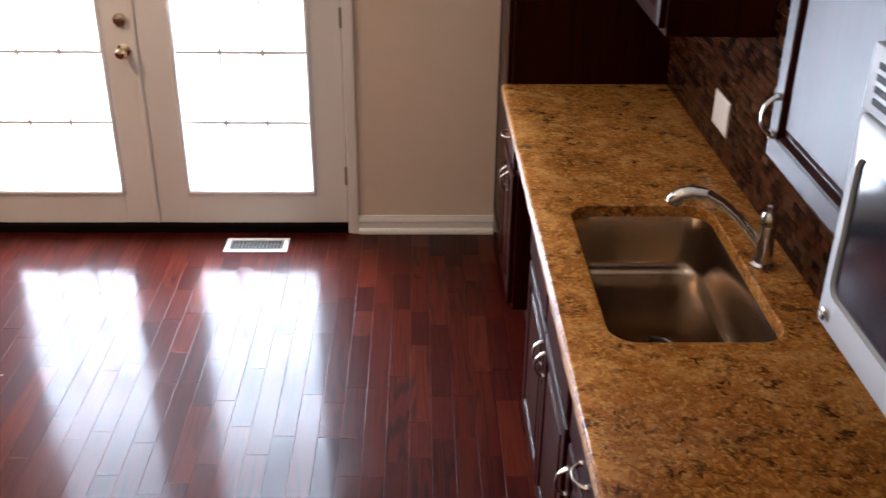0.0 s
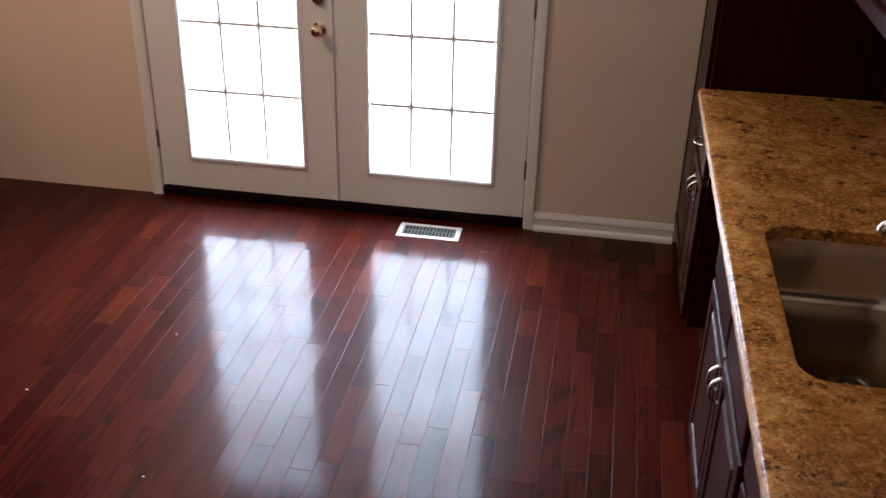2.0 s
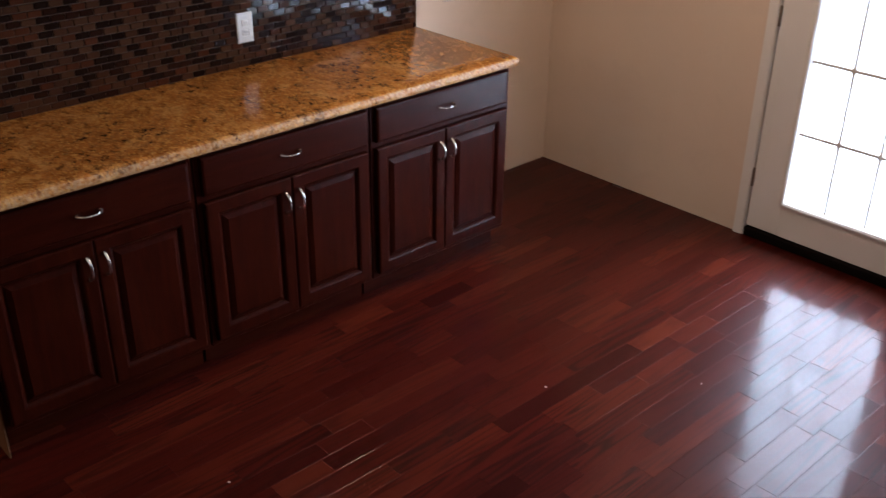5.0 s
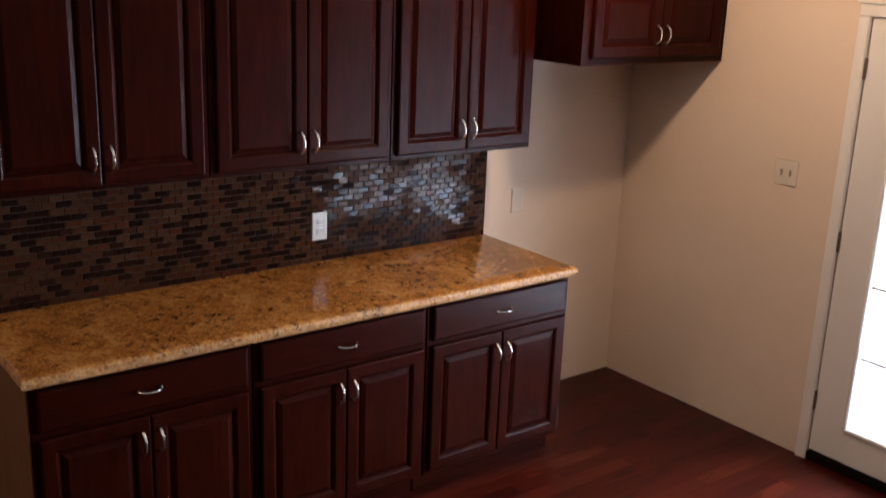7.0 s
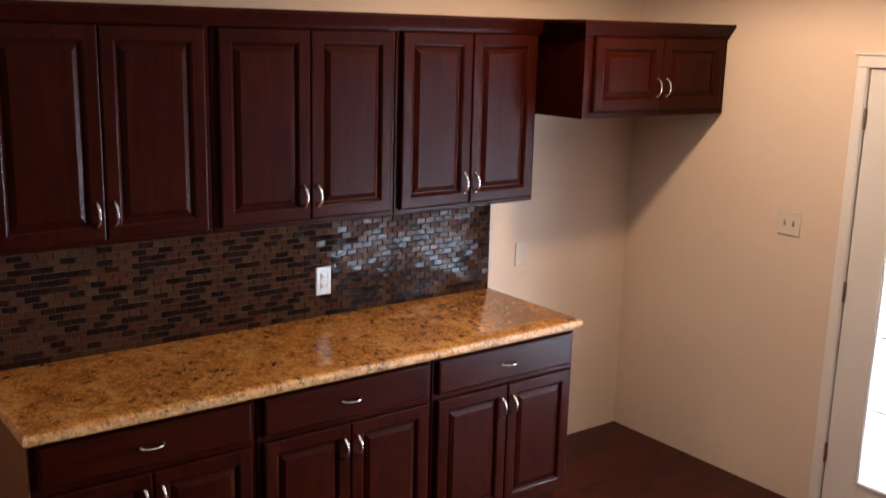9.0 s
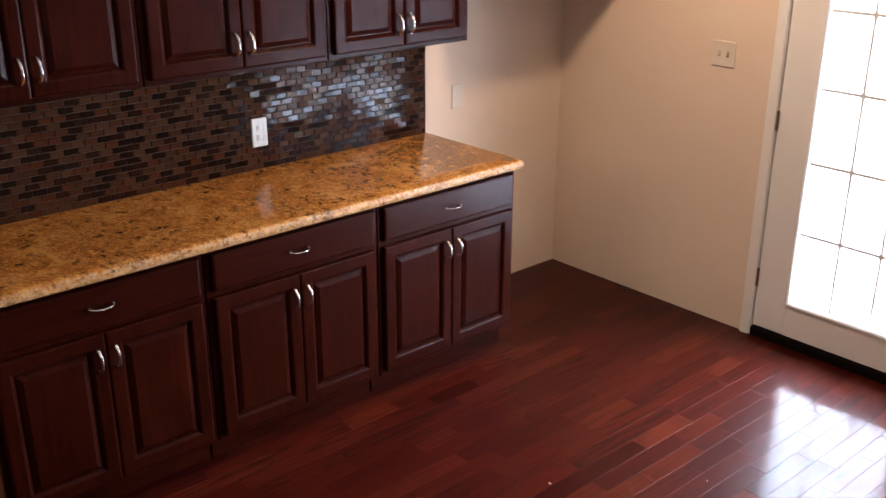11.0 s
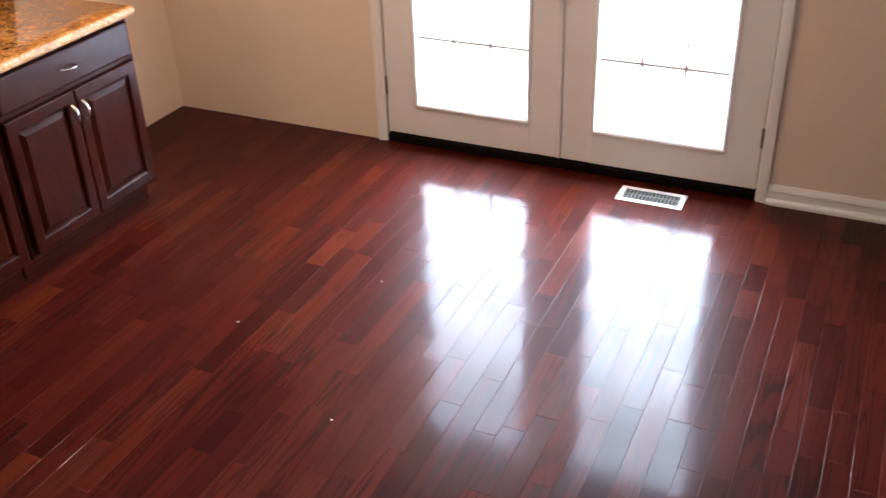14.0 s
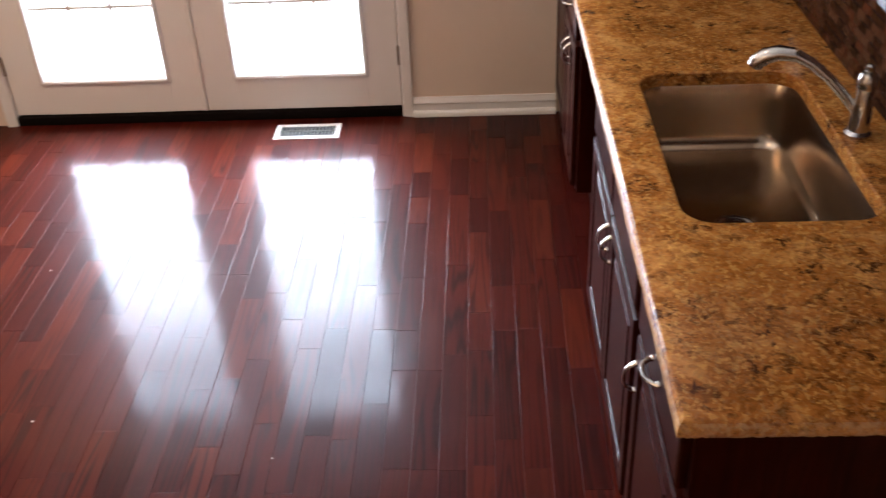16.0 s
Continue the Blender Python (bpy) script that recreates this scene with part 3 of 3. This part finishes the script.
def sink_cabinet():
    m, w = pose(RX, -1.552, 0, 0, 0, -90), 0.92
    c = thing("sink_cabinet", m, "dark cherry sink cabinet with false drawers and two doors", "cabinet", GR)
    bm = bmesh.new()
    add_box(bm, 0.003, 0.021, 0.0, 0.64, 0.105, 0.874)
    add_box(bm, w - 0.021, w - 0.003, 0.0, 0.64, 0.105, 0.874)
    add_box(bm, 0.021, w - 0.021, 0.0, 0.018, 0.105, 0.874)
    add_box(bm, 0.021, w - 0.021, 0.018, 0.64, 0.105, 0.125)
    part("body", bm, CHERRY, c)
    part("toe_kick", box(0.006, w - 0.006, 0.07, 0.085, 0.0, 0.104), CHERRY_H, c)
    drawer_front(c, 0.024, w / 2 - 0.012, 0.712, 0.856, False)
    drawer_front(c, w / 2 + 0.012, w - 0.024, 0.712, 0.856, False)
    panel_door(c, 0.024, w / 2 - GAP, 0.128, 0.688, (w / 2 - 0.03, 0.60))
    panel_door(c, w / 2 + GAP, w - 0.024, 0.128, 0.688, (w / 2 + 0.03, 0.60))


sink_cabinet()
base_cabinet(pose(RX, -2.474, 0, 0, 0, -90), 0.510, "dark cherry base cabinet with one drawer over one door", GR, doors=1, pull="start", depth=0.64)


def tall_cabinet():
    w = 0.474
    c = thing("tall_cabinet", pose(3.855, -0.003, 0, 0, 0, -90), "dark cherry floor-to-top pantry cabinet beside counter end", "cabinet")
    part("body", box(0.002, w - 0.002, 0.0, 0.64, 0.10, 2.158, 0.002), CHERRY, c)
    part("toe_kick", box(0.004, w - 0.004, 0.06, 0.075, 0.0, 0.099), CHERRY_H, c)
    panel_door(c, 0.02, w - 0.02, 0.128, 1.36)
    panel_door(c, 0.02, w - 0.02, 1.38, 2.13)


tall_cabinet()
counter("countertop", 3.814, XR - 0.0005, -3.004, -0.4785, (SINK_X0, SINK_X1, SINK_Y0, SINK_Y1, 0.075), (1, 0, 1, 0), "polished golden granite countertop with undermount sink cutout")

GE = "wall cabinets over the sink counter"
EX = 4.178
wall_cabinet(pose(EX, -0.480, 0, 0, 0, -90), 1.118, 1.418, 2.158, XR - EX - 0.002, "dark cherry wall cabinet beside pantry over counter", GE, doors=2)
wall_cabinet(pose(EX, -2.535, 0, 0, 0, -90), 0.610, 1.430, 2.158, XR - EX - 0.002, "dark glossy cherry wall cabinet beside microwave", GE, doors=1, pull="start")
wall_cabinet(pose(EX, -3.150, 0, 0, 0, -90), 0.762, 1.848, 2.158, XR - EX - 0.002, "short dark cherry cabinet above white microwave", GE, doors=2, handle_up=0.07)
crown("crown_molding", [(EX - 0.0005, -0.522, -1, 0), (EX - 0.0005, -1.598, -1, 0)], "dark cherry crown molding along tops of cabinets")
crown("crown_molding", [(EX - 0.0005, -2.535, -1, 0), (EX - 0.0005, -3.912, -1, 0)], "dark cherry crown molding along tops of cabinets")


def sink():
    s = tagged(new("sink"), "brushed stainless steel undermount single-bowl sink with drain", "sink")

    def loop(grow, z, r):
        a, b, c, d = SINK_X0 - grow, SINK_X1 + grow, SINK_Y0 - grow, SINK_Y1 + grow
        out = []
        for cx, cy, st in ((a + r, c + r, 180), (b - r, c + r, 270), (b - r, d - r, 0), (a + r, d - r, 90)):
            for i in range(9):
                an = radians(st + 90 * i / 8)
                out.append((cx + r * math.cos(an), cy + r * math.sin(an), z))
        return out

    loops = [loop(0.022, 0.8745, 0.09), loop(0.004, 0.8745, 0.078), loop(0.002, 0.870, 0.078), loop(-0.004, 0.80, 0.078), loop(-0.010, 0.735, 0.075), loop(-0.016, 0.712, 0.072), loop(-0.028, 0.696, 0.066), loop(-0.048, 0.688, 0.055), loop(-0.12, 0.684, 0.03), loop(-0.19, 0.681, 0.015)]
    part("bowl", rings(loops, False, True), STEEL, s)
    bm = lathe([(0.057, 0.6835), (0.057, 0.6865), (0.052, 0.688), (0.044, 0.6865), (0.040, 0.6845), (0.020, 0.6845), (0.010, 0.692), (0.004, 0.694)], 28)
    bmesh.ops.translate(bm, vec=(4.135, -2.075, 0), verts=bm.verts)
    part("drain", bm, CHROME, s, "round steel strainer")
    return s


sink()


def faucet():
    f = thing("faucet", pose(4.402, -2.03, 0.914), "satin steel single-handle kitchen faucet with arched pull-out spout", "faucet")
    part("base_ring", lathe([(0.032, 0.0), (0.032, 0.006), (0.026, 0.012), (0.024, 0.014)], 24), CHROME, f)
    part("column", lathe([(0.0255, 0.0145), (0.0235, 0.06), (0.0205, 0.118), (0.020, 0.120)], 24), CHROME, f)
    part("collar", lathe([(0.0225, 0.1205), (0.0235, 0.124), (0.0235, 0.146), (0.018, 0.158), (0.006, 0.162)], 24), CHROME, f)
    part("lever", lathe([(0.010, 0.1622), (0.011, 0.166), (0.011, 0.176), (0.006, 0.180)], 16), CHROME, f)
    A = [(-0.012, 0.004, 0.058), (-0.040, 0.014, 0.092), (-0.080, 0.028, 0.134), (-0.120, 0.043, 0.166), (-0.158, 0.056, 0.184), (-0.192, 0.068, 0.185), (-0.220, 0.078, 0.174), (-0.238, 0.084, 0.156), (-0.242, 0.0855, 0.146)]
    part("joint_ring", tube([(-0.098, 0.0345, 0.1488), (-0.104, 0.0367, 0.1534)], 0.0148, 14), CHROME, f)
    part("spout", tube(A[:5], [0.013, 0.0125, 0.0125, 0.0135, 0.015], 14), CHROME, f)
    part("spray_head", tube(A[4:], [0.0170, 0.0190, 0.0205, 0.0205, 0.018], 14), CHROME, f)


faucet()


def microwave():
    w, h = 0.758, 0.412
    m = thing("microwave", pose(4.050, -3.152, 1.432, 0, 0, -90), "white over-range microwave with black window and top vent", "microwave")
    part("body", box(0.0, w, 0.022, 0.446, 0.0, h, 0.004), APPLIANCE, m)

    def outline(x0, x1, z0, z1, r, y):
        out = []
        for cx, cz, st in ((x0 + r, z0 + r, 180), (x1 - r, z0 + r, 270), (x1 - r, z1 - r, 0), (x0 + r, z1 - r, 90)):
            for i in range(6):
                a = radians(st + 18 * i)
                out.append((cx + r * math.cos(a), y, cz + r * math.sin(a)))
        return out

    loops = [outline(0.0, 0.60, 0.003, 0.318, 0.004, 0.0215), outline(0.0, 0.60, 0.003, 0.318, 0.006, 0.004), outline(0.005, 0.595, 0.008, 0.313, 0.008, 0.0), outline(0.027, 0.545, 0.060, 0.270, 0.022, -0.003), outline(0.030, 0.542, 0.063, 0.267, 0.020, 0.004)]
    door = part("door", rings(loops, True, False), APPLIANCE, m)
    part("window", rings([outline(0.0302, 0.5418, 0.0632, 0.2668, 0.02, y) for y in (0.008, 0.003)]), DARKGLASS, door, "black glass window")
    part("control_panel", box(0.604, w, 0.0, 0.0215, 0.004, 0.318, 0.004, 2), APPLIANCE, m)
    part("display", box(0.63, 0.735, -0.002, 0.001, 0.255, 0.295), DARKGLASS, m)
    part("door_button", box(0.64, 0.725, -0.003, 0.001, 0.03, 0.06, 0.001), PLASTIC, m)
    g = part("vent_grille", box(0.0, w, 0.0, 0.0215, 0.324, h, 0.004, 2), APPLIANCE, m)
    for i in range(4):
        z = 0.338 + i * 0.0155
        # black strip painted for the shade in a vent slot, not cut in
        part("slot", box(0.028, w - 0.028, -0.0012, 0.002, z, z + 0.008), BLACK, g)
    bm = lathe([(0.010, 0.002), (0.010, -0.005), (0.006, -0.008)], 16, "Y")
    bmesh.ops.translate(bm, vec=(0.028, 0, 0.028), verts=bm.verts)
    part("corner_stud", bm, NICKEL, door)


microwave()

# ---- plates, vent, lamps ----


def wall_plate(name, m, label, category, w=0.072, h=0.116, kind_of="outlet", mat=PLASTIC):
    p = thing(name, m, label, category, "wall plates")
    loops = inset_rings(-w / 2, w / 2, -h / 2, h / 2, [(0.0, 0.0), (0.0, -0.003), (0.004, -0.006)])
    plate = part("plate", rings(loops), mat, p)
    if kind_of == "outlet":
        for s in (-1, 1):
            sock = part("socket", box(-0.016, 0.016, -0.0075, -0.0055, s * 0.020 - 0.013, s * 0.020 + 0.013, 0.003, 2), mat, p)
            for dx in (-0.006, 0.006):
                # thin black bar in place of a shaded plug hole
                part("slot", box(dx - 0.001, dx + 0.001, -0.0082, -0.007, s * 0.020 - 0.002, s * 0.020 + 0.006), BLACK, sock)
    elif kind_of == "switch":
        for dx in (-0.023, 0.023):
            k = part("toggle", box(dx - 0.0045, dx + 0.0045, -0.016, -0.0055, -0.004, 0.010, 0.002), mat, p)
            part("toggle_slot", box(dx - 0.006, dx + 0.006, -0.0068, -0.0058, -0.013, 0.013), HINGE, k)
    return p


wall_plate("outlet", pose(0.0135, -1.897, 1.075, 0, 0, 90), "white duplex outlet on brown mosaic backsplash", "outlet", 0.074, 0.122)
wall_plate("wall_plate", pose(XR - 0.0135, -1.245, 1.066, 0, 0, -90), "white wide wall plate on mosaic backsplash near sink", "wall plate", 0.165, 0.118, "blank", BEIGE)
wall_plate("blank_plate", pose(0.0005, -0.759, 1.062, 0, 0, 90), "plain ivory blank plate on beige wall in refrigerator gap", "wall plate", 0.074, 0.120, "blank", BEIGE)
wall_plate("light_switch", pose(0.997, -0.0005, 1.317, 0, 0, 0), "ivory double toggle light switch on beige wall", "switch", 0.118, 0.118, "switch", BEIGE)


def floor_vent():
    v = thing("floor_vent", pose(2.701, -0.144, 0.0), "white metal floor register with dark louvres before doors", "floor vent")
    a, b = 0.149, 0.070
    loops = [[(-x, -y, z), (x, -y, z), (x, y, z), (-x, y, z)] for x, y, z in ((a, b, 0.0005), (a, b, 0.003), (a - 0.006, b - 0.006, 0.007), (a - 0.018, b - 0.018, 0.0075), (a - 0.024, b - 0.024, 0.002))]
    part("frame", rings(loops, False, False), WHITE, v)
    # no hollow here, a black plate paints the shade of the duct
    part("well", box(-a + 0.023, a - 0.023, -b + 0.023, b - 0.023, 0.0006, 0.0016), BLACK, v, "flat black plate standing for shade in the opening")
    one = None
    for row in (-1, 1):
        for i in range(15):
            x = -0.118 + i * 0.0168
            if one is None:
                # louvre colour much darker than the white register rim
                one = part("louvre", box(-0.003, 0.003, -0.021, 0.021, -0.002, 0.003, 0.001), paint("dark_louvre_paint", (0.13, 0.13, 0.11), 0.45, 0.1, 90, 0.02), v)
                ob = one
            else:
                ob = new("louvre", one.data)
                ob.parent = v
            ob.matrix_basis = pose(x, row * 0.0225, 0.0045, 0, row * 25, 0)
    part("centre_bar", box(-a + 0.023, a - 0.023, -0.0015, 0.0015, 0.002, 0.0066), one.data.materials[0], v)


floor_vent()


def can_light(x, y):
    c = thing("ceiling_light", pose(x, y, ZC), "unseen round white recessed ceiling downlight, lit warm", "ceiling light", "recessed ceiling lights")
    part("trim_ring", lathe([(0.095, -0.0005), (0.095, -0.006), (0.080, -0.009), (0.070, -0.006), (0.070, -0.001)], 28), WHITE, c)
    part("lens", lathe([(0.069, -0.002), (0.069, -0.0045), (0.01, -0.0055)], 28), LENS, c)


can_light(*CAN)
# fixtures added out of view for the two fill lamps
can_light(*FILL_CAN_2)
can_light(*FILL_CAN_3)

# ---- pieces: mosaic tiles and floor boards ----


def mosaic(name, x_face, out, y0, y1, z0, z1, label, near):
    """A running-bond mosaic; near(y, z) says which tiles are objects of their own."""
    base = tagged(part(name, box(min(x_face, x_face + out * 0.008), max(x_face, x_face + out * 0.008), y0, y1, z0, z1), GROUT, soft=False), label, "backsplash", kind="structure")
    L, H, g = 0.0525, 0.0258, 0.0028
    shared = {}
    verts, faces = [], []
    row, z, made = 0, z0 + 0.001, 0
    rnd = random.Random(5)

    def solid(length, height):
        h, k, f = 0.0045, length / 2, height / 2
        vs, loops = [], ((k, f, 0.0), (k, f, h * 0.7), (k - 0.0012, f - 0.0012, h))
        for a, b, d in loops:
            for sy, sz in ((-1, -1), (1, -1), (1, 1), (-1, 1)):
                vs.append((out * d, sy * a, sz * b))
        fs = []
        for r in range(2):
            for i in range(4):
                q = (r * 4 + i, r * 4 + (i + 1) % 4, r * 4 + 4 + (i + 1) % 4, r * 4 + 4 + i)
                fs.append(q if out > 0 else q[::-1])
        fs.append((8, 9, 10, 11) if out > 0 else (11, 10, 9, 8))
        return vs, fs

    while z + 0.008 < z1:
        h = min(H, z1 - z) - g
        y = y0 - (L / 2 if row % 2 else 0)
        while y < y1 - 0.002:
            a, b = max(y, y0), min(y + L, y1)
            ln = b - a - g
            if ln > 0.006:
                cy, cz, cx = (a + b) / 2, z + h / 2 + g / 2, x_face + out * 0.0081 + out * rnd.uniform(-0.0004, 0.0004)
                tilt = (rnd.gauss(0, 1.3), rnd.gauss(0, 1.3))
                if near(cy, cz) and made < 300:
                    key = (round(ln, 4), round(h, 4))
                    if key not in shared:
                        vs, fs = solid(ln, h)
                        me = bpy.data.meshes.new("tile")
                        me.from_pydata(vs, [], fs)
                        me.materials.append(TILE)
                        shared[key] = me
                    ob = new("tile", shared[key])
                    ob.parent = base
                    ob.matrix_basis = pose(cx, cy, cz, 0, tilt[0], tilt[1])
                    made += 1
                else:
                    vs, fs = solid(ln, h)
                    m = pose(cx, cy, cz, 0, tilt[0], tilt[1])
                    k = len(verts)
                    verts.extend(m @ Vector(v) for v in vs)
                    faces.extend(tuple(i + k for i in f) for f in fs)
            y += L
        z += H
        row += 1
    if verts:
        me = bpy.data.meshes.new("mosaic_tiles")
        me.from_pydata(verts, [], faces)
        me.materials.append(TILE)
        ob = tagged(new("mosaic_tiles", me), kind="stuff")
        ob.parent = base
    return base


mosaic("backsplash_west", 0.0005, 1, -3.300, -0.972, 0.9145, 1.3995, "brown glass and stone mosaic backsplash above granite", lambda y, z: y > -1.9 and z < 1.34)
mosaic("backsplash_east", XR - 0.0005, -1, -3.14, -0.4785, 0.9145, 1.4175, "brown glass and stone mosaic backsplash by the sink", lambda y, z: -2.3 < y < -1.2 and z < 1.3)
mosaic("backsplash_east_upper", XR - 0.0005, -1, -2.534, -1.599, 1.4185, 1.95, "brown mosaic between wall cabinets over sink", lambda y, z: z < 1.5)


def floor_boards():
    base = tagged(part("floor", box(-0.12, XR + 0.12, YB - 0.12, 0.12, -0.10, -0.0125), UNDER, soft=False), "glossy dark red-brown oak strip floor", "floor", kind="structure")
    W, g = 0.0795, 0.0007
    rnd = random.Random(11)
    verts, faces, made = [], [], 0
    shared = {}
    X0 = SEAM - math.ceil(SEAM / W) * W

    def solid(w, ln):
        a, b, e = w / 2, ln / 2, 0.0006
        vs = []
        for k, f, d in ((a, b, -0.012), (a, b, -e * 0.36), (a - e, b - e, 0.0)):
            vs += [(-k, -f, d), (k, -f, d), (k, f, d), (-k, f, d)]
        fs = []
        for r in range(2):
            for i in range(4):
                fs.append((r * 4 + i, r * 4 + (i + 1) % 4, r * 4 + 4 + (i + 1) % 4, r * 4 + 4 + i))
        fs.append((8, 9, 10, 11))
        return vs, fs

    k = 0
    while X0 + k * W < XR:
        x = X0 + k * W
        a, b = max(x, 0.0), min(x + W, XR)
        y = 0.0 + rnd.uniform(0, 0.5)
        while y > YB:
            ln = rnd.choice((0.20, 0.25, 0.30, 0.36, 0.42, 0.5, 0.62, 0.76))
            t, s = min(y, 0.0), max(y - ln, YB)
            y -= ln
            if b - a < 0.01 or t - s < 0.03:
                continue
            cx, cy = (a + b) / 2, (t + s) / 2
            w, l2 = b - a - g, t - s - g
            tilt = (rnd.uniform(-0.05, 0.05), rnd.uniform(-0.5, 0.5))
            if made < 300 and 0.75 < cx < 3.75 and -3.4 < cy:
                key = (round(w, 4), round(l2, 4))
                if key not in shared:
                    vs, fs = solid(w, l2)
                    me = bpy.data.meshes.new("floor_board")
                    me.from_pydata(vs, [], fs)
                    me.materials.append(FLOOR)
                    shared[key] = me
                ob = new("floor_board", shared[key])
                ob.parent = base
                ob.matrix_basis = pose(cx, cy, 0, tilt[0], tilt[1], 0)
                made += 1
            else:
                vs, fs = solid(w, l2)
                m = pose(cx, cy, 0, tilt[0], tilt[1], 0)
                n0 = len(verts)
                verts.extend(m @ Vector(v) for v in vs)
                faces.extend(tuple(i + n0 for i in f) for f in fs)
        k += 1
    me = bpy.data.meshes.new("floor_boards")
    me.from_pydata(verts, [], faces)
    me.materials.append(FLOOR)
    ob = tagged(new("floor_boards", me), kind="stuff")
    ob.parent = base


SEAM = 3.043
floor_boards()


# ---- crumbs of paint left on the boards ----
CHIP = paint("dried_paint", (0.75, 0.72, 0.68), 0.6, 0.05, 200, 0.05)


def paint_chip(x, y, size, turn):
    bm = lathe([(size, 0.0002), (size * 0.9, 0.0018), (size * 0.4, 0.0026)], 7)
    bmesh.ops.scale(bm, vec=(1.0, 0.6, 1.0), verts=bm.verts)
    ob = part("paint_chip", bm, CHIP)
    ob.matrix_world = pose(x, y, 0, 0, 0, turn)
    return tagged(ob, "tiny white paint chip lying on the wood floor", "paint chip", "paint chips on the floor")


for x, y, size, turn in ((1.517, -1.667, 0.005, 30), (1.892, -1.218, 0.003, 80), (2.124, -2.019, 0.005, 10), (1.188, -2.812, 0.005, 55), (2.884, -2.183, 0.003, 0)):
    paint_chip(x, y, size, turn)
